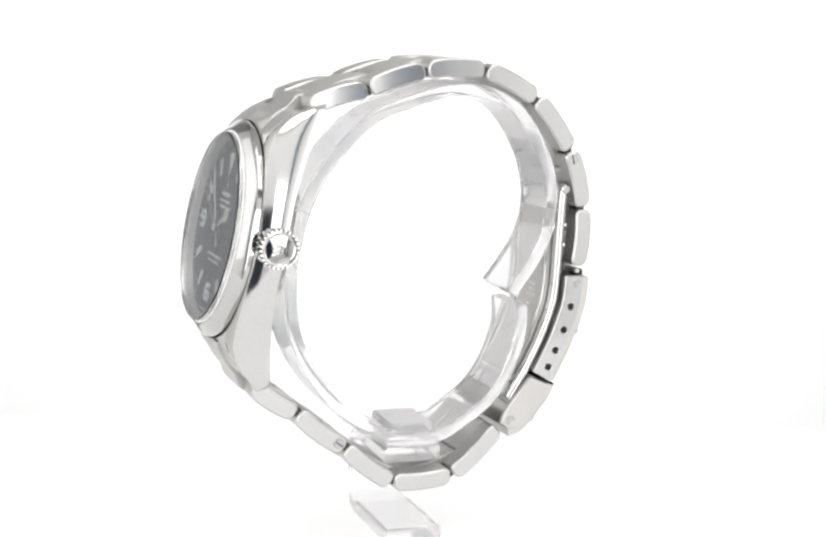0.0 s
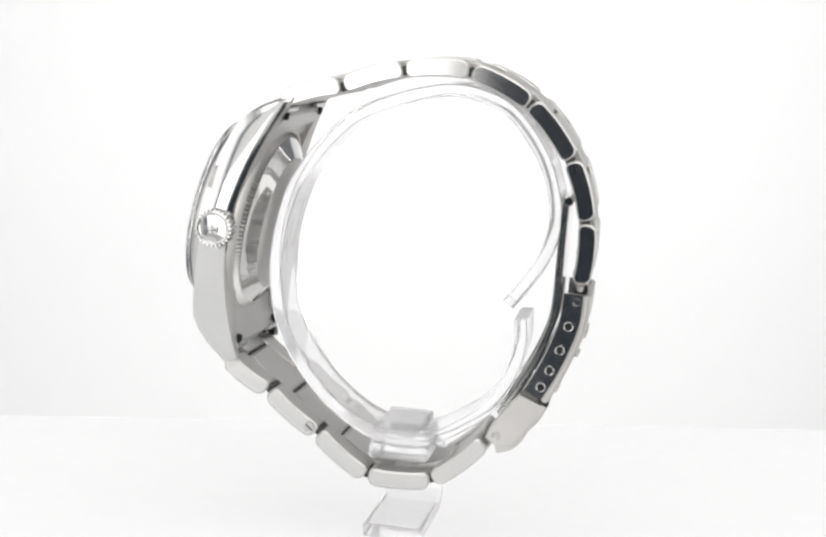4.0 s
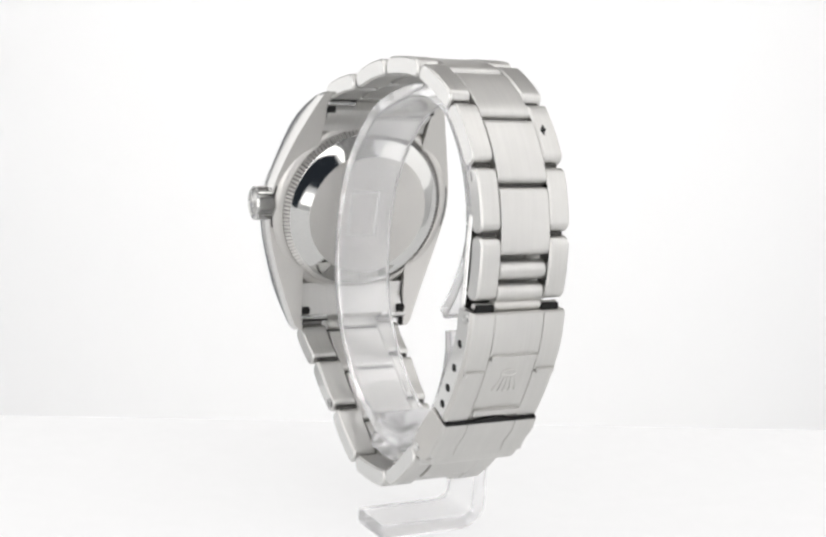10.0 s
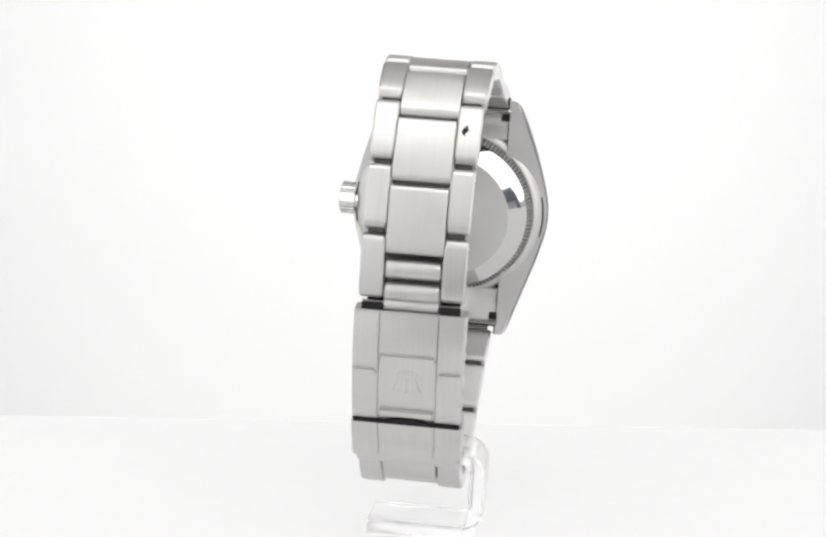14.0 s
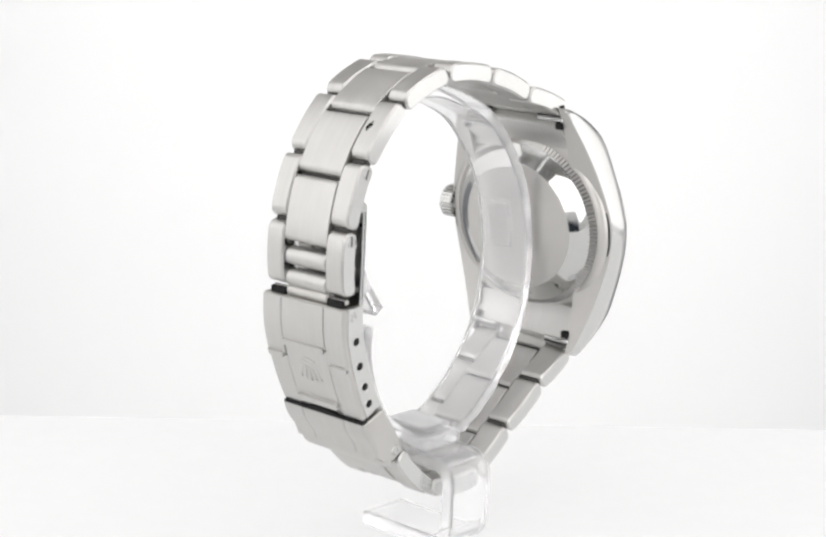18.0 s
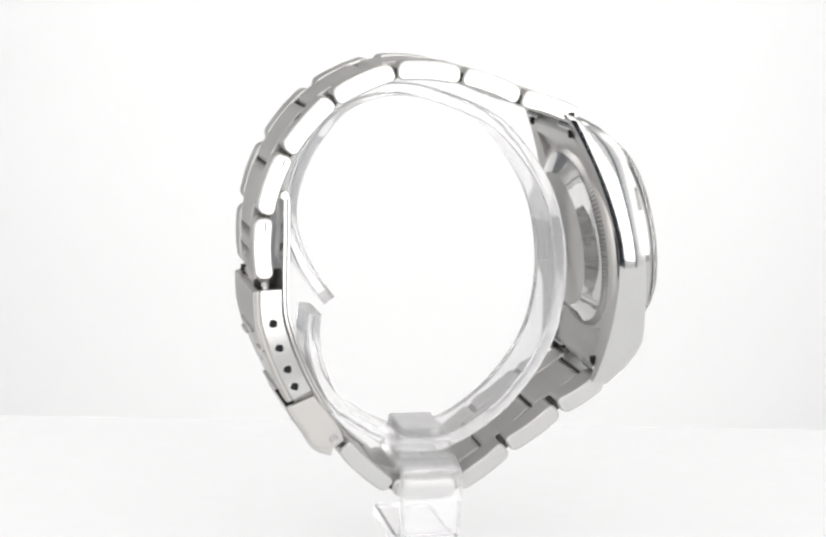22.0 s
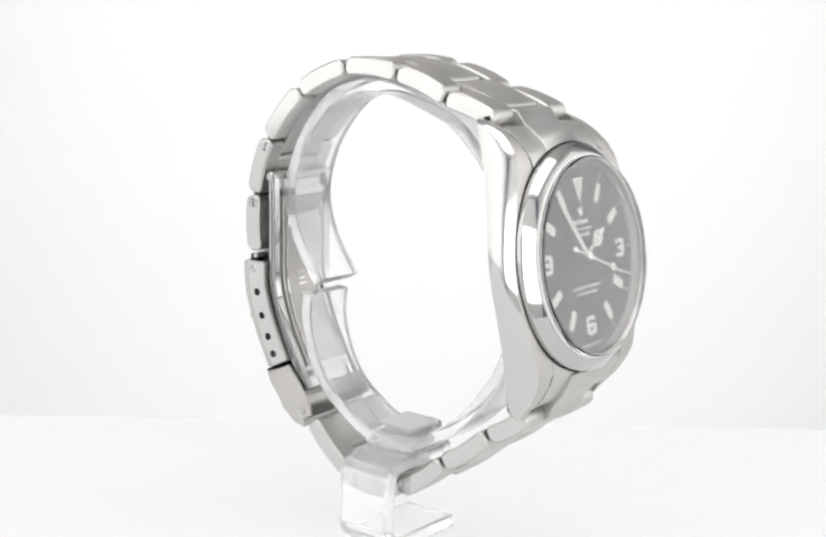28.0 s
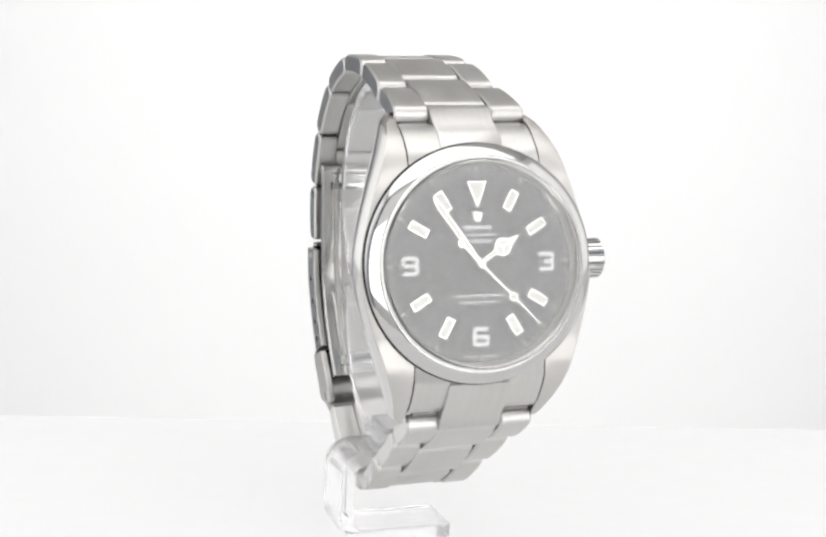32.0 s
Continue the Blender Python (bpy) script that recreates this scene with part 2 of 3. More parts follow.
def link_outline(L, T, r, bow, n=6):
    """A rounded slab outline, slightly bowed outward; outward is +z."""
    pts = []
    for cx, cy, a0 in ((L / 2 - r, T / 2 - r, 0), (-L / 2 + r, T / 2 - r, 90), (-L / 2 + r, -T / 2 + r, 180), (L / 2 - r, -T / 2 + r, 270)):
        for k in range(n):
            a = radians(a0 + 90 * k / (n - 1))
            pts.append((cx + r * math.cos(a), cy + r * math.sin(a)))
        if a0 == 0 or a0 == 180:
            s = 1 if a0 == 0 else -1
            for q in (0.6, 0.2, -0.2, -0.6):
                pts.append((s * q * (L / 2 - r), s * T / 2))
    return [(y, z + bow * (1 - (2 * y / L) ** 2)) for y, z in pts]


def screw(parent, m, r=0.75):
    """A slotted screw head let into a side face; m: its pose, z out of the face."""
    bm = bmesh.new()
    lathe(bm, [(r + 0.12, 0.0), (r + 0.1, 0.05), (r, 0.05), (r, 0.02), (0, 0.02)], 24, m)
    slab(bm, [(-r * 0.95, 0.03), (r * 0.95, 0.03), (r * 0.95, 0.06), (-r * 0.95, 0.06)], -0.1, 0.1, 0, m, 1, 1)
    part("screw", bm, [POLISHED, HOLE], parent, "slotted steel screw head", smooth=30)


def build_chain(path, widths, cents, sign, screws):
    """One half of the bracelet; sign: +1 where outward lies left of the walking direction; screws: (link, side, end)."""
    n = len(path) - 1
    for i in range(n):
        a, b = Vector(path[i]), Vector(path[i + 1])
        d = b - a
        L = d.length - 0.55
        mid = (a + b) / 2
        dd = d if sign > 0 else -d
        m = frame_at(mid.x, mid.y, dd.x, dd.y)
        w, c = (widths[i] + widths[i + 1]) / 2, cents[i]
        slope = (widths[i + 1] - widths[i]) / 2 / d.length * (1 if sign > 0 else -1)

        def narrow(x, y, c=c, slope=slope):
            """The links narrow from the case towards the clasp."""
            return x + (slope * y * math.copysign(1, x) if abs(x) > c / 2 + 0.5 else 0.0)
        for s in (-1, 1):
            bm = bmesh.new()
            x0, x1 = sorted((s * (c / 2 + 0.1), s * w / 2))
            slab(bm, link_outline(L, 2.9, 1.2, 0.4), x0, x1, 0.28, m, cap=1, side=0, taper=narrow)
            ob = part("side_link", bm, [BRUSHED, FLANK], watch, smooth=40)
            for k, side, end in screws:
                if k == i and side == s:
                    e = end if sign > 0 else -end
                    screw(ob, m @ Matrix.Translation((s * (w / 2 + 0.01), e * (L / 2 - 1.25), -0.05)) @ Matrix.Rotation(radians(90 * s), 4, "Y"))
        mk = frame_at(a.x, a.y, dd.x, dd.y)
        for s in (-1, 1):
            bm = bmesh.new()
            z = -0.3 if i else -0.95
            rod(bm, mk @ Vector((s * (c / 2 + 0.4), 0, z)), mk @ Vector((s * (widths[i] / 2 - 0.7), 0, z)), 0.75 if i else 0.5, 12)
            if i:
                part("link_pin", bm, GAP_SHADE, watch, "steel pin blackened for the shade inside a link joint", smooth=40)
            else:
                part("link_tube", bm, SHADE_STEEL, watch, "steel tube round the spring bar, greyed for the gap's shade", smooth=40)
        tubes = sign > 0 and i == n - 1
        if not tubes:
            p, q = along(path, i + 0.30), along(path, min(i + 1.30, n + 0.0))
            d = q - p
            dd = d if sign > 0 else -d
            mid = (p + q) / 2
            m = frame_at(mid.x, mid.y, dd.x, dd.y)
            bm = bmesh.new()
            slab(bm, link_outline(d.length - 0.4, 2.75, 0.85, 0.4), -c / 2, c / 2, 0.08, m)
            part("centre_link", bm, BRUSHED, watch, smooth=40)
            bm = bmesh.new()
            mk = frame_at(p.x, p.y, dd.x, dd.y)
            rod(bm, mk @ Vector((-c / 2 + 0.2, 0, -0.3)), mk @ Vector((c / 2 - 0.2, 0, -0.3)), 0.6, 12)
            part("link_pin", bm, GAP_SHADE, watch, "steel pin blackened for the shade inside a link joint", smooth=40)
        else:
            for s in (0.47, 0.80):
                bm = bmesh.new()
                p = along(path, i + s)
                m = frame_at(p.x, p.y, 0, 1)
                rod(bm, m @ Vector((-c / 2, 0, 0.1)), m @ Vector((c / 2, 0, 0.1)), 1.45, 24)
                part("hinge_tube", bm, BRUSHED, watch, "brushed steel hinge tube", smooth=40)


build_chain(UP, UP_W, UP_C, 1, [(4, 1, -1), (4, -1, -1), (5, 1, -1), (5, -1, -1), (6, -1, -1)])
build_chain(LOW, LOW_W, LOW_C, -1, [(1, 1, 1), (4, 1, -1)])

# a pitted nick on one link of the bracelet
m = frame_at(20.8, 69.05, 6.8, -8.3)
bm = bmesh.new()
for x0, x1, y0, y1 in ((-6.0, -5.5, -0.9, 0.5), (-5.7, -5.2, -0.5, 1.0), (-5.35, -5.0, -0.1, 0.6), (-6.15, -5.9, -0.3, 0.2)):
    slab(bm, [(y0, 1.6), (y1, 1.6), (y1 + 0.1, 1.8), (y1 - 0.3, 1.9), (y0 + 0.3, 1.89), (y0 - 0.1, 1.8)], x0, x1, 0.1, m)
part("pin_hole", bm, HOLE, watch, "dark worn pin hole in a link")


# ------------------------------------------------------------------ clasp
def curve_loop(pts, T, n, off=0.0):
    outer = [along(pts, k * (len(pts) - 1) / n) for k in range(n + 1)]
    a_, b_ = [], []
    for k in range(n + 1):
        a, b = outer[max(0, k - 1)], outer[min(n, k + 1)]
        t = (b - a).normalized()
        nrm = Vector((t.y, -t.x))
        a_.append(outer[k] + nrm * off)
        b_.append(outer[k] + nrm * (off + T))
    return [(p.x, p.y) for p in a_] + [(p.x, p.y) for p in reversed(b_)]


def curve_slab(bm, pts, T, x0, x1, bevel, side=0, cap=0, n=10, off=0.0):
    """A bent plate that follows the (y, z) points; T: thickness to the right of the walking direction, from off on."""
    loop = curve_loop(pts, T, n, off)
    ym = sum(p[0] for p in loop) / len(loop)
    m = Matrix.Translation((centre(ym), ym, 0)) @ Matrix.Rotation(radians(twist(ym)), 4, "Z") @ Matrix.Translation((0, -ym, 0))
    # pairs of quads, so that long bends stay clean
    k = len(loop) // 2
    xs = [(x0, bevel), (x0 + bevel, 0.0), (x1 - bevel, 0.0), (x1, bevel)] if bevel else [(x0, 0.0), (x1, 0.0)]
    rows = []
    for x, ins in xs:
        row = []
        for i in range(k):
            a, b = Vector(loop[i]), Vector(loop[-1 - i])
            d = (b - a).normalized() * min(ins, (b - a).length * 0.4)
            row.append((bm.verts.new(m @ Vector((x, *(a + d)))), bm.verts.new(m @ Vector((x, *(b - d))))))
        rows.append(row)
    for r in (rows[0], rows[-1]):
        for p, q in zip(r, r[1:]):
            bm.faces.new((p[0], q[0], q[1], p[1])).material_index = cap
    for r0, r1 in zip(rows, rows[1:]):
        for p0, q0, p1, q1 in zip(r0, r0[1:], r1, r1[1:]):
            bm.faces.new((p0[0], q0[0], q1[0], p1[0])).material_index = side
            bm.faces.new((p0[1], p1[1], q1[1], q0[1])).material_index = side
        for p0, p1 in ((r0[0], r1[0]), (r0[-1], r1[-1])):
            bm.faces.new((p0[0], p1[0], p1[1], p0[1])).material_index = side
    return bm


COVER = [(28.4, 43.9), (28.1, 39.4), (26.8, 34.9), (24.9, 30.3), (22.7, 26.1)]
HOLES = [(25.5, 38.8), (24.4, 34.9), (23.0, 31.5), (21.8, 28.7)]


def cut(a, b):
    """The piece of the cover's line between two fractions of its length."""
    return [tuple(along(COVER, (a + (b - a) * k / 4) * 4)) for k in range(5)]


bm = bmesh.new()
curve_slab(bm, COVER, 0.8, -8.15, 8.15, 0.2, n=16)
cover = part("clasp_cover", bm, [SATIN], watch, "brushed steel folding clasp cover", smooth=40)
for s in (-1, 1):
    bm = bmesh.new()
    curve_slab(bm, COVER, 3.4, *sorted((s * 7.2, s * 8.2)), 0.15, n=16, off=0.75, cap=1)
    wall = part("clasp_side", bm, [BRUSHED, FLANK], cover, "steel clasp side with four adjustment holes", smooth=40)
    for y, z in HOLES + [(26.5, 42.7)]:
        loop = curve_loop(COVER, 3.4, 16, 0.75)
        ym = sum(p[0] for p in loop) / len(loop)
        m = Matrix.Translation((centre(ym), ym, 0)) @ Matrix.Rotation(radians(twist(ym)), 4, "Z") @ Matrix.Translation((s * 8.2, y - ym, z)) @ Matrix.Rotation(radians(90 * s), 4, "Y")
        if z > 42:
            bm = bmesh.new()
            lathe(bm, [(0.75, 0.0), (0.7, 0.08), (0.5, 0.08), (0.45, 0.03), (0, 0.03)], 20, m)
            part("rivet", bm, POLISHED, cover, smooth=30)
        else:
            bm = bmesh.new()
            lathe(bm, [(0.76, 0.0), (0.73, 0.03), (0.70, 0.04), (0.66, 0.03), (0.64, 0.02)], 24, m, 0)
            lathe(bm, [(0.62, 0.02), (0, 0.015)], 24, m, 1)
            part("adjustment_hole", bm, [POLISHED, HOLE], cover, "dark round adjustment hole", smooth=30)
# low relief fields on the cover, with fine joints between them
for x0, x1, cuts in ((-8.05, -4.33, (0.01, 0.52, 0.985)), (4.33, 8.05, (0.01, 0.52, 0.985)), (-4.25, 4.25, (0.01, 0.385, 0.885))):
    for k, (a, b) in enumerate(zip(cuts, cuts[1:])):
        bm = bmesh.new()
        curve_slab(bm, cut(a + 0.008, b - 0.004), 0.22 + 0.1 * (k % 2 == 0), x0, x1, 0.1, n=10, off=-0.2 - 0.1 * (k % 2 == 0))
        part("cover_field", bm, BRUSHED, cover, smooth=40)
for f in (0.385, 0.885):
    bm = bmesh.new()
    curve_slab(bm, cut(f - 0.024, f + 0.024), 0.6, -4.0, 4.0, 0.2, n=4, off=-0.78)
    part("ridge", bm, BRUSHED, cover, smooth=40)
for f, x0, x1 in ((0.52, -7.9, -4.7), (0.52, 4.7, 7.9)):
    bm = bmesh.new()
    curve_slab(bm, cut(f - 0.022, f + 0.022), 0.6, x0, x1, 0.2, n=4, off=-0.74)
    part("ridge", bm, BRUSHED, cover, smooth=40)
# plain embossed emblem: an oval rim and a fan of points
c = along(COVER, 0.53 * 4)
d = along(COVER, 0.6 * 4) - along(COVER, 0.46 * 4)
EMB = frame_at(c.x, c.y, d.x, d.y) @ Matrix.Translation((0, 0, 0.2))
bm = bmesh.new()
n = 28
for i in range(n):
    a0, a1 = 2 * math.pi * i / n, 2 * math.pi * (i + 1) / n
    rod(bm, EMB @ Vector((1.35 * math.cos(a0), 0.5 * math.sin(a0), 0)), EMB @ Vector((1.35 * math.cos(a1), 0.5 * math.sin(a1), 0)), 0.13, 6)
for k in range(-2, 3):
    rod(bm, EMB @ Vector((0.55 * k, 0.5, 0)), EMB @ Vector((0.98 * k, 3.2 - 0.18 * abs(k), 0)), 0.085, 6)
    rod(bm, EMB @ Vector((0.98 * k, 3.35 - 0.18 * abs(k), -0.1)), EMB @ Vector((0.98 * k, 3.35 - 0.18 * abs(k), 0.1)), 0.24, 10)
part("emblem", bm, BRUSHED, cover, "embossed plain fan emblem", smooth=40)

# catch below the cover, its lip arched for the thumb
CATCH = [(22.9, 25.5), (21.9, 23.4), (20.2, 21.4), (19.2, 19.5)]
bm = bmesh.new()
curve_slab(bm, CATCH, 0.9, -8.35, 8.35, 0.2, n=10)
catch = part("clasp_catch", bm, [BRUSHED], watch, "brushed steel clasp catch with an arched lip", smooth=40)
for s in (-1, 1):
    bm = bmesh.new()
    loop = [(22.5, 25.6), (21.6, 23.6), (19.9, 21.6), (18.9, 19.4), (17.7, 18.5), (15.2, 18.4), (13.5, 19.6), (14.0, 21.2), (15.3, 23.2), (17.0, 25.3), (18.7, 27.2)]
    ym = 18.0
    m = Matrix.Translation((centre(ym), ym, 0)) @ Matrix.Rotation(radians(twist(ym)), 4, "Z") @ Matrix.Translation((0, -ym, 0))
    slab(bm, loop, *sorted((s * 7.3, s * 8.4)), 0.2, m, cap=0)
    part("catch_side", bm, [SATIN], catch, smooth=40)
    mm = m @ Matrix.Translation((s * 8.42, 15.2, 20.0)) @ Matrix.Rotation(radians(90 * s), 4, "Y")
    bm = bmesh.new()
    lathe(bm, [(0.8, 0.0), (0.75, 0.1), (0.55, 0.1), (0.5, 0.04), (0, 0.04)], 20, mm)
    part("rivet", bm, POLISHED, catch, smooth=30)
bm = bmesh.new()
curve_slab(bm, [(19.6, 20.4), (18.9, 18.8), (17.4, 17.6), (15.4, 17.0)], 1.5, -7.7, 7.7, 0.25, n=8)
part("catch_step", bm, BRUSHED, catch, smooth=40)
for x0, x1 in ((-8.2, -4.3), (-4.2, 4.2), (4.3, 8.2)):
    bm = bmesh.new()
    curve_slab(bm, CATCH, 0.2, x0, x1, 0.08, n=8, off=-0.18)
    part("catch_field", bm, BRUSHED, catch, smooth=40)
# dark solid painted in for the shaded slit with the thumb arch
bm = bmesh.new()
e = frame_at(22.6, 25.95, -0.46, -0.89)
arch = [(-8.0, -0.3), (8.0, -0.3), (8.0, 0.12), (3.3, 0.15), (2.4, 0.42), (1.2, 0.78), (0, 0.88), (-1.2, 0.78), (-2.4, 0.42), (-3.3, 0.15), (-8.0, 0.12)]
va = [bm.verts.new(e @ Vector((x, -y, 0.62))) for x, y in arch]
vb = [bm.verts.new(e @ Vector((x, -y, -0.9))) for x, y in arch]
bm.faces.new(va)
bm.faces.new(vb[::-1])
for i in range(len(arch)):
    j = (i + 1) % len(arch)
    bm.faces.new((va[i], va[j], vb[j], vb[i]))
part("thumb_gap", bm, HOLE, cover, "dark arched gap under the cover's lip")

# folding blades inside the clasp: a plate with raised borders, and a slimmer one laid in it
BLADE = [(24.0, 58.2), (23.8, 52.0), (23.7, 46.5), (23.4, 40.4), (22.3, 36.3), (20.6, 32.0), (18.5, 27.9), (15.7, 23.3)]
bm = bmesh.new()
curve_slab(bm, BLADE, 0.6, -7.0, 7.0, 0.12, n=28, off=-0.3)
blade = part("folding_blade", bm, FLANK, watch, "brushed steel folding clasp blade", smooth=40)
for x in (-6.2, 6.2):
    bm = bmesh.new()
    curve_slab(bm, BLADE, 0.5, x - 0.75, x + 0.75, 0.12, n=28, off=0.32)
    part("blade_rib", bm, FLANK, blade, smooth=40)


def stretch(a, b):
    """The piece of the blade's line between two fractions of its length."""
    return [tuple(along(BLADE, (a + (b - a) * k / 8) * (len(BLADE) - 1))) for k in range(9)]


bm = bmesh.new()
curve_slab(bm, stretch(0.08, 0.9), 0.55, -4.6, 4.6, 0.12, n=24, off=0.34)
inner = part("folding_blade", bm, SATIN, watch, "slim inner steel folding clasp blade", smooth=40)
for x in (-3.9, 3.9):
    bm = bmesh.new()
    curve_slab(bm, stretch(0.12, 0.86), 0.22, x - 0.25, x + 0.25, 0.08, n=24, off=0.9)
    part("blade_rib", bm, FLANK, inner, smooth=40)
for f in (0.07, 0.93):
    bm = bmesh.new()
    curve_slab(bm, stretch(f - 0.012, f + 0.012), 0.6, -5.3, 5.3, 0.12, n=4, off=0.36)
    part("cross_bar", bm, POLISHED, inner, smooth=40)
# stamped marks on the inner blade, as plain shallow bars
for f, w in ((0.40, 2.6), (0.43, 1.6), (0.46, 2.2), (0.52, 1.2), (0.62, 2.4), (0.65, 1.5)):
    bm = bmesh.new()
    curve_slab(bm, stretch(f - 0.006, f + 0.006), 0.1, -w / 2, w / 2, 0.04, n=3, off=0.9)
    part("stamped_bar", bm, FLANK, inner, "small stamped bar")
bm = bmesh.new()
m = frame_at(24.1, 58.4, 0, 1)
rod(bm, m @ Vector((-7.1, 0, 0)), m @ Vector((7.1, 0, 0)), 0.8, 20)
part("hinge_pin", bm, POLISHED, blade, smooth=40)
bm = bmesh.new()
m = frame_at(26.9, 44.7, 0, 1)
rod(bm, m @ Vector((-4.1, 0, 0)), m @ Vector((4.1, 0, 0)), 0.95, 16)
part("hinge_tube", bm, SATIN, cover, smooth=40)
for s in (-1, 1):
    bm = bmesh.new()
    rod(bm, m @ Vector((s * 4.1, 0, 0)), m @ Vector((s * 7.3, 0, 0)), 0.45, 12)
    part("spring_bar", bm, BRUSHED, cover, smooth=40)
    bm = bmesh.new()
    # black block in place of the recess's shade
    block(bm, *sorted((s * 4.2, s * 7.2)), -1.2, 0.25, -1.05, -0.3, 0.1, m)
    part("cover_recess", bm, HOLE, cover, "dark recess beside the hinge tube")

# ------------------------------------------------------------------ head
TILT = 10.3
HEAD = Matrix.Translation((-2.0, -31.3, 51.9)) @ Matrix.Rotation(radians(-0.5), 4, "Z") @ Matrix.Rotation(radians(90 - TILT), 4, "X")
# head space: x to three o'clock, y to twelve, z out of the dial


TOPLINE = [(0.0, 0.1), (9.0, 0.1), (14.15, -0.06), (16.0, -0.3), (17.2, -0.95), (19.0, -2.3), (20.1, -3.4), (20.8, -4.4), (21.6, -5.4), (23.0, -6.4)]


def lug_top(y):
    """Height of the lugs and end pieces at y in head space."""
    e = abs(y) + (0.7 if y > 0 else -0.3) * min(1.0, abs(y) / 15)
    for (a, p), (b, q) in zip(TOPLINE, TOPLINE[1:]):
        if e <= b:
            return p + (q - p) * (e - a) / (b - a) if e > a else p
    return TOPLINE[-1][1]


def build_case():
    bm = bmesh.new()
    lathe(bm, [(15.6, -4.35), (16.7, -4.35), (16.9, -4.1), (16.9, -0.2), (16.6, 0.1), (14.9, 0.1), (14.9, -1.3), (15.6, -1.3), (15.6, -4.35)], 96, HEAD)
    ys = [-21.9, -21.7, -21.2, -20.4, -19, -17, -15, -13, -11, -9, -6, -4, -2, 0, 2, 4, 6, 9, 11, 13, 15, 17, 19, 20.4, 21.2, 21.7, 21.9]
    for s in (-1, 1):
        rows = []
        for y in ys:
            d = abs(y)
            k = d / 21.9
            xo = 18.0 - 6.3 * ((k * k + 0.02) ** 0.64 - 0.0818) / 0.9309
            xi = 10.02 if d > 9.5 else 15.2 - 5.18 * (d / 9.5) ** 4
            zt = lug_top(y - 0.9)
            zb = -4.35 - 3.95 * k ** 2.0
            if d > 21:
                xo -= 0.6 * ((d - 21) / 0.9) ** 2
            zm = (zb + zt) / 2
            arc = [(xo - 0.5 * a * a, zm + a * (zt - zb) / 2 * 0.97) for a in (-1, -0.85, -0.55, -0.2, 0.2, 0.55, 0.85, 1)]
            sec = [(xi, zb)] + arc + [(xo - 0.68, zt), (xi + 0.06, zt), (xi, zt - 0.06)]
            rows.append([bm.verts.new(HEAD @ Vector((s * x, y - 0.9 + 1.0 * (zt - z) / (zt - zb), z))) for x, z in sec])
        for a, b in zip(rows, rows[1:]):
            for i in range(len(a)):
                j = (i + 1) % len(a)
                f = bm.faces.new((a[i], a[j], b[j], b[i]))
                f.material_index = 1 if i in (1, 2, 3, 4, 5, 6, 7) else 0
        bm.faces.new(rows[0])
        bm.faces.new(rows[-1])
    return part("case", bm, [SATIN, FLANK], watch, "brushed and polished steel case with four lugs", smooth=25)


case = build_case()


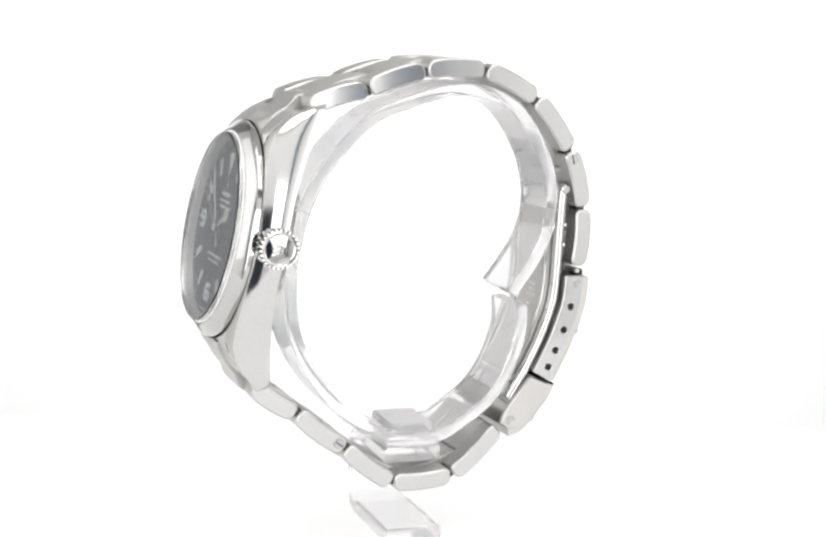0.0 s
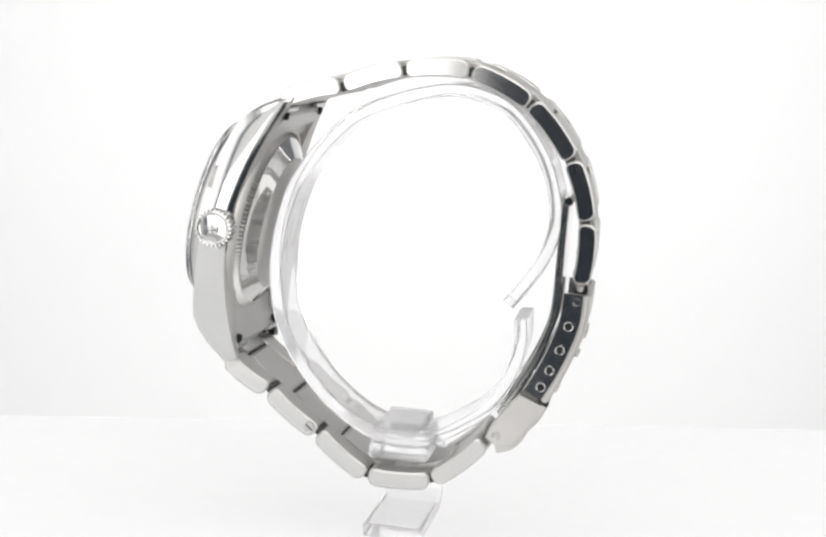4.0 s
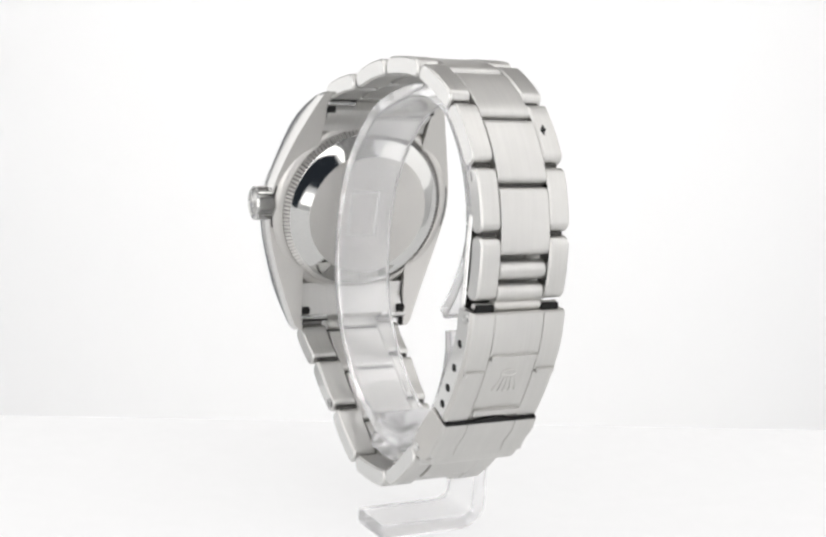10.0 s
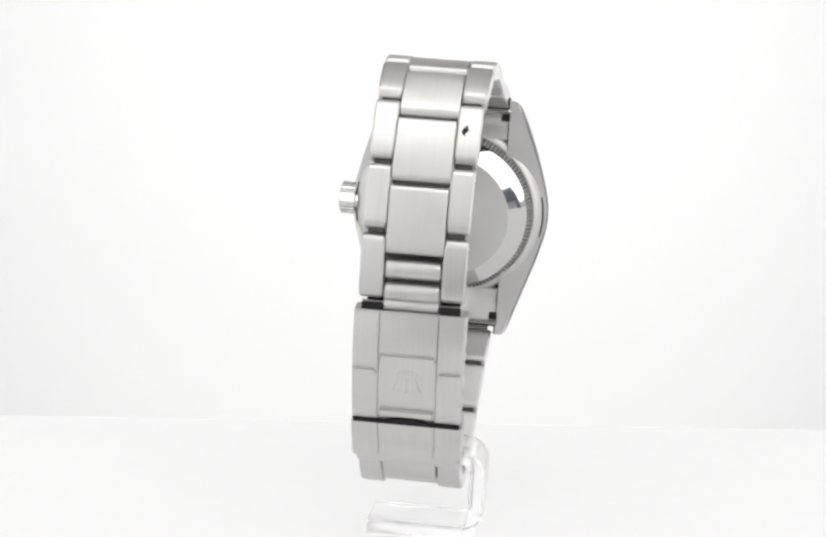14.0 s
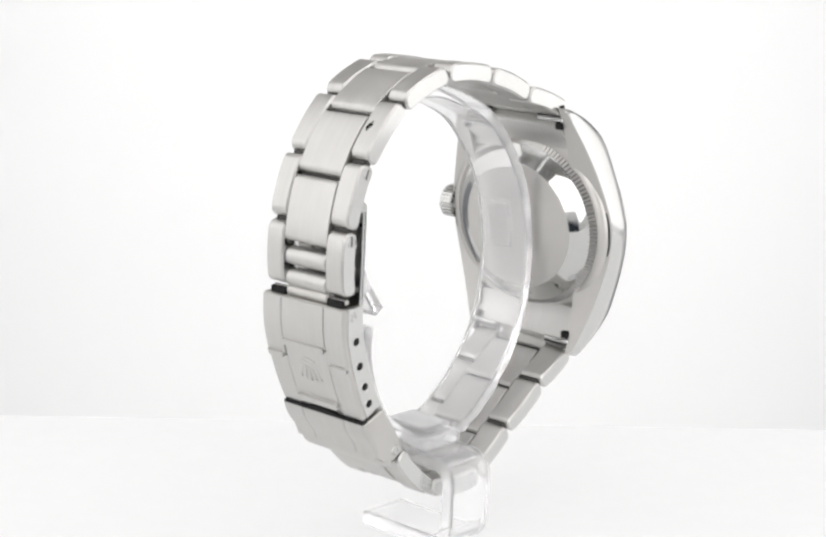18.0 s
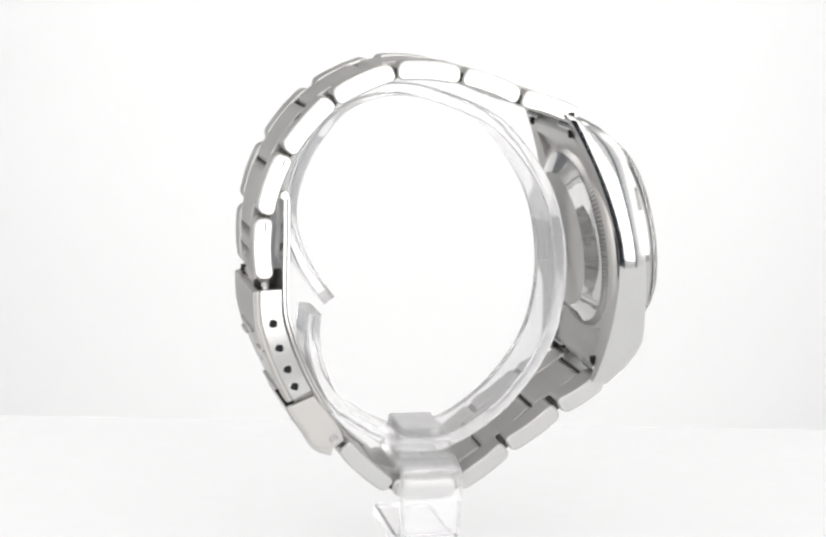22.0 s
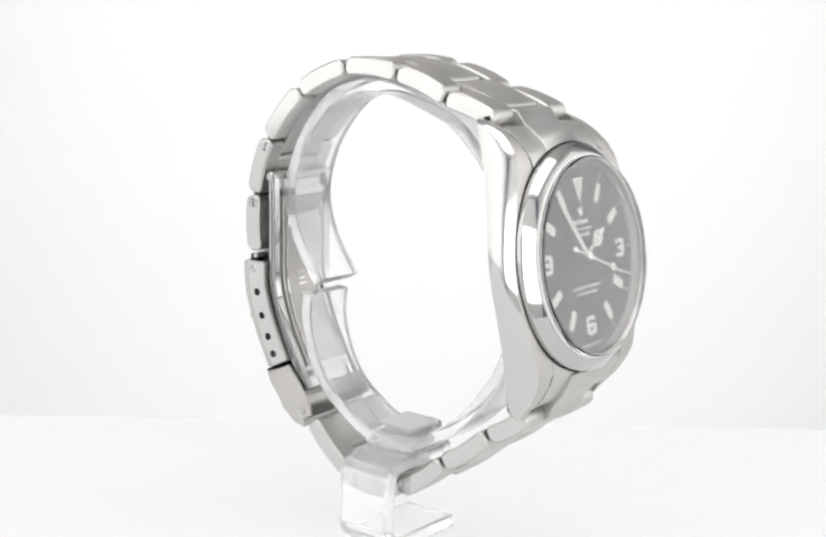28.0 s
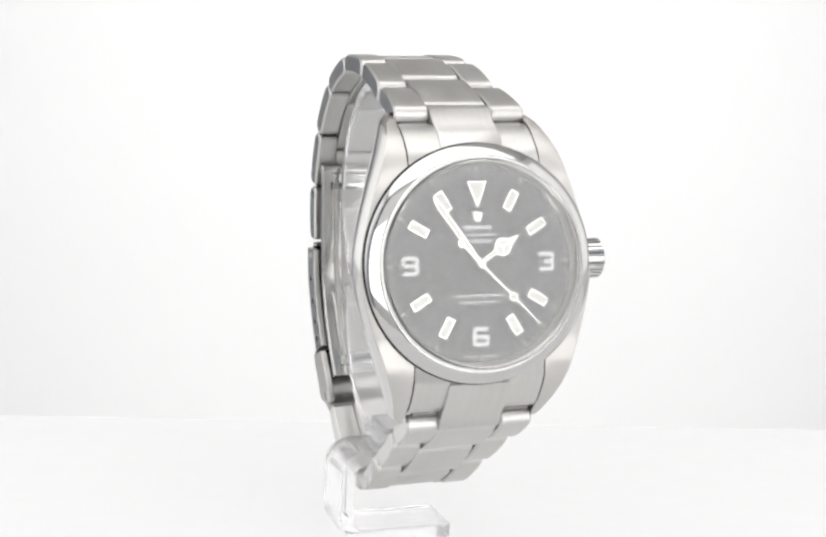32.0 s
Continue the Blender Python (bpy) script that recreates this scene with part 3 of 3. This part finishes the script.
def end_link(sign, path):
    """The fitted piece between two lugs, with a tongue that meets the centre of the bracelet."""
    pts = [(14.15, -0.08), (16.0, -0.3), (17.2, -0.95), (19.0, -2.3), (20.1, -3.35), (20.8, -4.5), (21.0, -5.7), (20.3, -6.9), (19.2, -7.4), (17.4, -6.6), (16.4, -5.6), (14.15, -5.3)]
    loop = [(sign * y - ((0.7 if sign > 0 else 0.3) if y > 15 else 0.0), z) for y, z in pts]
    bm = bmesh.new()
    slab(bm, loop, -9.86, 9.86, 0.1, HEAD, 1, 0)
    ob = part("end_link", bm, [BRUSHED, POLISHED], watch, "curved steel end piece between two lugs", smooth=40)
    mid = Vector((sum(q[0] for q in loop), sum(q[1] for q in loop))) / len(loop)
    # thin dark plates give the lug seams their shade
    for s in (-1, 1):
        bm = bmesh.new()
        slab(bm, [tuple(mid + (Vector(q) - mid) * 0.97) for q in loop], *sorted((s * 9.8, s * 10.015)), 0, HEAD)
        part("lug_seam", bm, HOLE, ob, "dark seam between end piece and lug")
    inv = HEAD.inverted()
    q = along(path, 0.27)
    q2 = along(path, 0.02)
    h = [inv @ Vector((centre(v.x), v.x, v.y)) for v in (q2, q)]
    d = (h[1] - h[0]).normalized()
    nrm = Vector((0, d.z, -d.y)) * (1 if d.z * sign > 0 else -1)
    nrm = nrm if nrm.y * sign > 0 else -nrm
    top = [(16.4 * sign - 0.7, -0.3), (18.2 * sign - 0.7, -1.35), (19.9 * sign - 0.7, -2.65), (21.2 * sign - 0.7, -4.2)]
    a, b = h[0] + nrm * 1.55, h[1] + nrm * 1.45
    e, f = h[1] - nrm * 1.2, h[0] - nrm * 1.2
    loop = top + [(a.y, a.z), (b.y, b.z), (b.y + d.y * 0.45 - nrm.y * 0.6, b.z + d.z * 0.45 - nrm.z * 0.6), (e.y, e.z), (f.y, f.z), (16.4 * sign, -5.0)]
    bm = bmesh.new()
    slab(bm, loop, -4.7, 4.7, 0.12, HEAD)
    part("tongue", bm, BRUSHED, ob, smooth=40)
    for s in (-1, 1):
        bm = bmesh.new()
        m = HEAD @ Matrix.Translation((0, sign * 19.8, -7.2))
        rod(bm, m @ Vector((s * 5.2, 0, -0.25)), m @ Vector((s * 10.4, 0, -0.25)), 0.45, 14)
        part("spring_bar", bm, POLISHED, ob, "bare steel spring bar end", smooth=40)
        # dark blocks draw the shade of the gaps by the lug
        for name, x0, x1, y0, y1 in (("lug_notch", 8.7, 10.15, -1.75, -0.6), ("lug_slot", 9.7, 10.06, 0.3, 2.3), ("bar_slot", 5.0, 9.9, 0.35, 0.75)):
            bm = bmesh.new()
            block(bm, *sorted((s * x0, s * x1)), *sorted((sign * y0, sign * y1)), -0.42, 0.6, 0.06, m)
            part(name, bm, HOLE, ob, "dark gap beside the lug")


end_link(1, UP)
end_link(-1, LOW)

bm = bmesh.new()
lathe(bm, [(15.12, 0.1), (16.95, 0.12), (17.02, 0.18), (17.02, 0.86), (16.94, 0.98), (16.2, 1.6), (15.42, 2.24), (15.3, 2.3), (15.16, 2.3), (15.12, 2.24), (15.12, 0.1)], 160, HEAD)
part("bezel", bm, POLISHED, watch, "smooth conical polished steel bezel", smooth=30)
bm = bmesh.new()
lathe(bm, [(14.88, 1.0), (15.1, 1.0), (15.1, 2.42), (15.02, 2.5), (14.88, 2.5), (14.88, 1.0)], 128, HEAD)
part("gasket", bm, GASKET, watch, "thin white gasket round the crystal", smooth=30)
bm = bmesh.new()
lathe(bm, [(16.3, 0.0), (17.2, 0.0), (17.2, 0.112), (17.0, 0.125), (16.3, 0.11), (16.3, 0.0)], 96, HEAD)
part("bezel_gap", bm, HOLE, watch, "dark seam under the bezel")
bm = bmesh.new()
lathe(bm, [(0, 0.9), (14.84, 0.9), (14.84, 3.0), (14.6, 3.22), (0, 3.26)], 160, HEAD)
crystal = part("crystal", bm, SAPPHIRE, watch, "flat clear sapphire crystal", smooth=30)
crystal.visible_shadow = False
bm = bmesh.new()
lathe(bm, [(14.45, 0.88), (14.02, -0.58), (14.6, -0.6), (14.86, 0.88), (14.45, 0.88)], 128, HEAD)
part("inner_ring", bm, SATIN, watch, "steel inner ring round the dial", smooth=40)

# case back: plain middle, polished slope, fluted ring, rounded rim
bm = bmesh.new()
lathe(bm, [(0, -7.75), (11.0, -7.75), (11.15, -7.72)], 96, HEAD, 1)
lathe(bm, [(11.15, -7.72), (11.35, -7.6), (12.6, -6.85), (14.0, -6.05), (14.2, -6.0)], 96, HEAD, 0)
lathe(bm, [(15.15, -5.25), (15.3, -5.36), (15.6, -5.36), (16.2, -5.12), (16.65, -4.8), (16.85, -4.5), (16.85, -4.2), (0, -4.2)], 96, HEAD, 1)
caseback = part("caseback", bm, [POLISHED, SATIN], watch, "polished steel screw-down case back with fluted ring", smooth=30)
bm = bmesh.new()
n = 130
ra, rb = [], []
for i in range(2 * n):
    a = math.pi * i / n
    up = 0.0 if i % 2 else 0.4
    for r, ring in ((14.15, ra), (15.2, rb)):
        ring.append(bm.verts.new(HEAD @ Vector((r * math.cos(a), r * math.sin(a), (-5.9 if r < 15 else -5.15) - up + 0.22))))
for i in range(2 * n):
    j = (i + 1) % (2 * n)
    # every second face is darker, as the shaded side of a flute
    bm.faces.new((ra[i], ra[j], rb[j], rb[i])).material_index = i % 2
part("fluted_ring", bm, [SATIN, SHADE_STEEL], caseback, "finely fluted steel ring")
bm = bmesh.new()
lathe(bm, [(16.83, -4.42), (17.12, -4.42), (17.12, -4.2), (16.83, -4.2), (16.83, -4.42)], 96, HEAD)
part("seam", bm, HOLE, caseback, "dark seam round the case back")

# crown
CROWN = HEAD @ Matrix.Translation((-1.35, 0.2, -2.65)) @ Matrix.Rotation(radians(90), 4, "Y")
bm = bmesh.new()
lathe(bm, [(0, 16), (2.2, 16), (2.2, 18.4), (2.7, 18.45), (2.7, 21.1), (2.5, 21.35), (2.3, 21.3), (2.1, 21.12), (1.6, 21.22), (0.9, 21.35), (0, 21.42)], 48, CROWN)
crown = part("crown", bm, POLISHED, watch, "fluted steel winding crown", smooth=30)
for i in range(26):
    a = 2 * math.pi * i / 26
    bm = bmesh.new()
    m = CROWN @ Matrix.Rotation(a, 4, "Z") @ Matrix.Translation((2.75, 0, 0))
    slab(bm, [(-0.22, 18.5), (0.22, 18.5), (0.22, 20.95), (0.12, 21.15), (-0.12, 21.15), (-0.22, 20.95)], -0.2, 0.24, 0.06, m)
    part("flute", bm, POLISHED, crown)
bm = bmesh.new()
for k in range(-2, 3):
    a = radians(25 * k)
    p = Vector((0.35, 0, 0))
    rod(bm, CROWN @ Vector((0.55, 0.16 * k, 21.42)), CROWN @ Vector((-1.15 * math.cos(a), 1.4 * math.sin(a), 21.36)), 0.14, 8)
rod(bm, CROWN @ Vector((0.75, -0.5, 21.4)), CROWN @ Vector((0.75, 0.5, 21.4)), 0.2, 8)
part("emblem", bm, POLISHED, crown, "raised plain fan emblem", smooth=40)

# ------------------------------------------------------------------ dial
DZ = -0.6
bm = bmesh.new()
lathe(bm, [(0, -1.2), (14.3, -1.2), (14.3, DZ), (0, DZ)], 96, HEAD)
dial = part("dial", bm, DIAL, watch, "glossy black dial with white markers", smooth=30)


def plate(bm, pts, z0, z1, m, mat=0, edge=0.0):
    """A flat piece from its outline in the dial's plane."""
    a = [bm.verts.new(m @ Vector((x, y, z0))) for x, y in pts]
    b = [bm.verts.new(m @ Vector((x, y, z1))) for x, y in pts]
    bm.faces.new(a[::-1]).material_index = mat
    bm.faces.new(b).material_index = mat
    for i in range(len(pts)):
        j = (i + 1) % len(pts)
        bm.faces.new((a[i], a[j], b[j], b[i])).material_index = mat


def ribbon(bm, pts, w, z0, z1, m, mat=0):
    """A stroke of constant width along a polyline."""
    pts = [Vector(p) for p in pts]
    left, right = [], []
    for i, p in enumerate(pts):
        d0 = (p - pts[i - 1]).normalized() if i else (pts[1] - p).normalized()
        d1 = (pts[i + 1] - p).normalized() if i < len(pts) - 1 else d0
        t = (d0 + d1).normalized()
        nn = Vector((-t.y, t.x)) * (w / 2 / max(0.5, t.dot(d0)))
        left.append(p + nn)
        right.append(p - nn)
    for i in range(len(pts) - 1):
        plate(bm, [left[i], right[i], right[i + 1], left[i + 1]], z0, z1, m, mat)


for h in (1, 2, 4, 5, 7, 8, 10, 11):
    m = HEAD @ Matrix.Rotation(radians(-30 * h), 4, "Z") @ Matrix.Translation((0, 10.25, 0))
    bm = bmesh.new()
    plate(bm, [(-0.68, -1.5), (0.68, -1.5), (0.68, 1.5), (-0.68, 1.5)], DZ, DZ + 0.16, m, 1)
    plate(bm, [(-0.5, -1.32), (0.5, -1.32), (0.5, 1.32), (-0.5, 1.32)], DZ + 0.16, DZ + 0.22, m, 0)
    part("hour_marker", bm, [LUME, WHITE_GOLD], dial, "white baton hour marker with a metal rim")
bm = bmesh.new()
plate(bm, [(-1.5, 11.7), (0, 7.9), (1.5, 11.7)], DZ, DZ + 0.16, HEAD, 1)
plate(bm, [(-1.22, 11.52), (0, 8.4), (1.22, 11.52)], DZ + 0.16, DZ + 0.22, HEAD, 0)
part("hour_marker", bm, [LUME, WHITE_GOLD], dial, "white triangle marker at twelve")
NINE = [[(1, 0.02), (-0.65, 0.02), (-0.92, 0.14), (-1, 0.4), (-1, 0.66), (-0.9, 0.9), (-0.62, 1), (0.62, 1), (0.9, 0.9), (1, 0.66), (1, -0.66), (0.9, -0.9), (0.62, -1), (-0.72, -1), (-0.98, -0.86)]]
THREE = [[(-1, 0.82), (-0.72, 1), (0.62, 1), (0.9, 0.9), (1, 0.68), (1, 0.3), (0.86, 0.08), (0.62, 0), (-0.35, 0)], [(0.62, 0), (0.86, -0.08), (1, -0.3), (1, -0.68), (0.9, -0.9), (0.62, -1), (-0.72, -1), (-1, -0.82)]]
for strokes, x, y, flip, w, h in ((NINE, -10.3, 0, 1, 0.98, 1.1), (THREE, 10.3, 0, 1, 0.98, 1.1), (NINE, 0, -10.35, -1, 0.98, 1.1)):
    bm = bmesh.new()
    for st in strokes:
        ribbon(bm, [(x + flip * a * w, y + flip * b * h) for a, b in st], 0.6, DZ, DZ + 0.2, HEAD)
    part("numeral", bm, WHITE_PRINT, dial, "white applied numeral")
bm = bmesh.new()
for i in range(60):
    m = HEAD @ Matrix.Rotation(radians(-6 * i), 4, "Z")
    w, r0 = (0.13, 12.85) if i % 5 == 0 else (0.07, 13.0)
    plate(bm, [(-w, r0), (w, r0), (w, 13.8), (-w, 13.8)], DZ, DZ + 0.03, m)
tagged(part("minute_track", bm, WHITE_PRINT, dial, "printed white minute track"), kind="stuff")
# printed lines of lettering, as plain bars
for y, h, words in ((5.15, 0.62, ((-2.2, 2.2),)), (4.1, 0.36, ((-2.9, -0.5), (-0.1, 2.9))), (3.2, 0.45, ((-2.2, 2.2),)), (-4.55, 0.36, ((-3.9, -0.3), (0.1, 3.9))), (-5.45, 0.36, ((-2.9, -0.3), (0.1, 2.9))), (-13.15, 0.25, ((-2.6, -0.6), (0.6, 2.6)))):
    for a, b in words:
        bm = bmesh.new()
        k = max(3, int((b - a) / 0.46))
        for i in range(k):
            x = a + (b - a) * i / k
            plate(bm, [(x, y - h / 2), (x + (b - a) / k * 0.72, y - h / 2), (x + (b - a) / k * 0.72, y + h / 2), (x, y + h / 2)], DZ, DZ + 0.03, HEAD)
        part("printed_line", bm, WHITE_PRINT, dial, "short printed white bars")
bm = bmesh.new()
for k in range(-2, 3):
    ribbon(bm, [(0.16 * k, 6.25), (0.36 * k, 7.45 - 0.06 * abs(k))], 0.17, DZ, DZ + 0.12, HEAD)
ribbon(bm, [(-0.42, 6.2), (0.42, 6.2)], 0.3, DZ, DZ + 0.12, HEAD)
part("emblem", bm, WHITE_GOLD, dial, "small metal fan emblem")

# hands, each built upright in its own space
HEAD_M = Matrix.Translation(HEAD.translation * MM) @ HEAD.to_3x3().to_4x4()
I4 = Matrix.Identity(4)


def disc_pts(x, y, r, n=28):
    return [(x + r * math.cos(2 * math.pi * i / n), y + r * math.sin(2 * math.pi * i / n)) for i in range(n)]


bm = bmesh.new()
plate(bm, [(-0.34, 0), (0.34, 0), (0.34, 3.3), (-0.34, 3.3)], -0.25, -0.1, I4, 1)
plate(bm, disc_pts(0, 4.25, 1.3), -0.25, -0.1, I4, 1)
plate(bm, [(-0.62, 5.1), (0.62, 5.1), (0.0, 7.3)], -0.26, -0.11, I4, 1)
plate(bm, disc_pts(0, 4.25, 1.1), -0.1, -0.06, I4, 0)
plate(bm, [(-0.24, 0.6), (0.24, 0.6), (0.24, 3.1), (-0.24, 3.1)], -0.1, -0.06, I4, 0)
for a in (90, 210, 330):
    ribbon(bm, [(0, 4.25), (1.15 * math.cos(radians(a)), 4.25 + 1.15 * math.sin(radians(a)))], 0.16, -0.06, -0.02, I4, 1)
hour_hand = part("hour_hand", bm, [LUME, WHITE_GOLD], watch, "white luminous hour hand with a round window")
bm = bmesh.new()
plate(bm, [(-0.36, 0), (0.36, 0), (0.46, 10.2), (0.0, 12.0), (-0.46, 10.2)], 0.05, 0.2, I4, 1)
plate(bm, [(-0.22, 1.0), (0.22, 1.0), (0.32, 10.0), (0.0, 11.4), (-0.32, 10.0)], 0.2, 0.24, I4, 0)
minute_hand = part("minute_hand", bm, [LUME, WHITE_GOLD], watch, "white luminous minute hand")
bm = bmesh.new()
plate(bm, [(-0.12, -4.0), (0.12, -4.0), (0.1, 6.2), (0.07, 12.4), (-0.07, 12.4), (-0.1, 6.2)], 0.36, 0.46, I4, 1)
plate(bm, disc_pts(0, 6.8, 0.66), 0.36, 0.47, I4, 1)
plate(bm, disc_pts(0, 6.8, 0.5), 0.47, 0.5, I4, 0)
plate(bm, disc_pts(0, -4.1, 0.55), 0.36, 0.47, I4, 1)
lathe(bm, [(0.75, -0.3), (0.75, 0.5), (0.5, 0.62), (0, 0.62)], 28, I4, 1)
second_hand = part("second_hand", bm, [LUME, WHITE_GOLD], watch, "thin metal seconds hand with a white disc")

# ------------------------------------------------------------------ stand
RING = [(15.7, 41.2), (19.2, 46.0), (21.6, 50.9), (22.4, 56.0), (20.8, 62.8), (17.2, 68.8), (12.4, 73.0), (4.0, 74.5), (-7.9, 71.0), (-13.8, 66.6), (-18.9, 60.0), (-21.6, 53.2), (-22.8, 45.4), (-22.2, 37.6), (-20.0, 31.4), (-16.2, 25.8), (-12.2, 21.8), (-6.6, 18.2), (0.0, 16.6), (5.0, 18.0), (8.5, 20.0), (12.4, 22.8), (15.2, 26.4), (17.1, 30.8), (18.0, 35.0), (17.8, 38.9)]
bm = bmesh.new()
curve_slab(bm, RING, 2.1, -4.05, 5.9, 0.25, n=150, off=-1.05)
ring = part("ring", bm, ACRYLIC, stand, "open clear acrylic ring", smooth=40)


def bent_strip(bm, pts, T, y0, y1, bevel):
    """A strip bent along (x, z) points, T thick, from y0 to y1, with eased edges."""
    pts = [Vector(p) for p in pts]
    rows = []
    for i, p in enumerate(pts):
        a, b = pts[max(0, i - 1)], pts[min(len(pts) - 1, i + 1)]
        t = (b - a).normalized()
        nn = Vector((-t.y, t.x)) * (T / 2)
        q = []
        for y, k in ((y0, 1 - bevel / T * 2), (y0 + bevel, 1), (y1 - bevel, 1), (y1, 1 - bevel / T * 2)):
            q.append((p + nn * k, y))
        for y, k in ((y1, 1 - bevel / T * 2), (y1 - bevel, 1), (y0 + bevel, 1), (y0, 1 - bevel / T * 2)):
            q.append((p - nn * k, y))
        rows.append([bm.verts.new((v.x, y, v.y)) for v, y in q])
    for a, b in zip(rows, rows[1:]):
        for i in range(8):
            j = (i + 1) % 8
            bm.faces.new((a[i], a[j], b[j], b[i]))
    bm.faces.new(rows[0])
    bm.faces.new(rows[-1])


def corner(cx, cz, r, a0, a1, n=7):
    return [(cx + r * math.cos(radians(a0 + (a1 - a0) * k / (n - 1))), cz + r * math.sin(radians(a0 + (a1 - a0) * k / (n - 1)))) for k in range(n)]


bm = bmesh.new()
bent_strip(bm, [(5.9, 1.6)] + corner(-8.7, 4.9, 3.3, 270, 180) + corner(-9.2, 12.0, 2.8, 180, 90) + [(4.0, 14.8)], 2.5, -5.8, 4.0, 0.35)
part("bent_foot", bm, ACRYLIC, stand, "clear acrylic foot bent from one strip", smooth=40)
bm = bmesh.new()
block(bm, -6.6, 3.9, -5.6, 4.2, 16.0, 18.1, 0.35)
part("cradle_block", bm, ACRYLIC, stand)
bm = bmesh.new()
block(bm, -5.9, 3.2, -4.6, 3.0, 18.1, 19.8, 0.35)
part("pad", bm, ACRYLIC, stand)
PLATE = [(-20.05, 55.0), (-20.9, 52.4), (-21.4, 49.6), (-21.65, 46.8)]
bm = bmesh.new()
for x in (-0.85, 4.2):
    curve_slab(bm, PLATE, 0.35, x, x + 0.3, 0.06, n=8, off=-0.2)
for k in (0.0, 2.88):
    curve_slab(bm, [tuple(along(PLATE, k)), tuple(along(PLATE, k + 0.06)), tuple(along(PLATE, k + 0.12))], 0.35, -0.55, 4.2, 0.06, n=3, off=-0.2)
part("plate_rim", bm, ACRYLIC, stand, "raised clear rim of a small plate", smooth=40)
for piece in stand.children:
    piece.visible_shadow = False


# ------------------------------------------------------------------ turning
def motions():
    seconds = [float(t) for t in range(33)]
    walk(watch, [(t, pose(0, 0, 0, 0, 0, TURN0 + RATE * t) @ LEAN) for t in seconds])
    walk(stand, [(t, pose(0, 0, 0, 0, 0, TURN0 + RATE * t)) for t in seconds])
    for hand, start, rate in ((hour_hand, 56.8, 1 / 120), (minute_hand, 321.0, 0.1), (second_hand, -56.7, 6.0)):
        walk(hand, [(t, HEAD_M @ Matrix.Rotation(radians(-(start + rate * t)), 4, "Z")) for t in seconds])


motions()
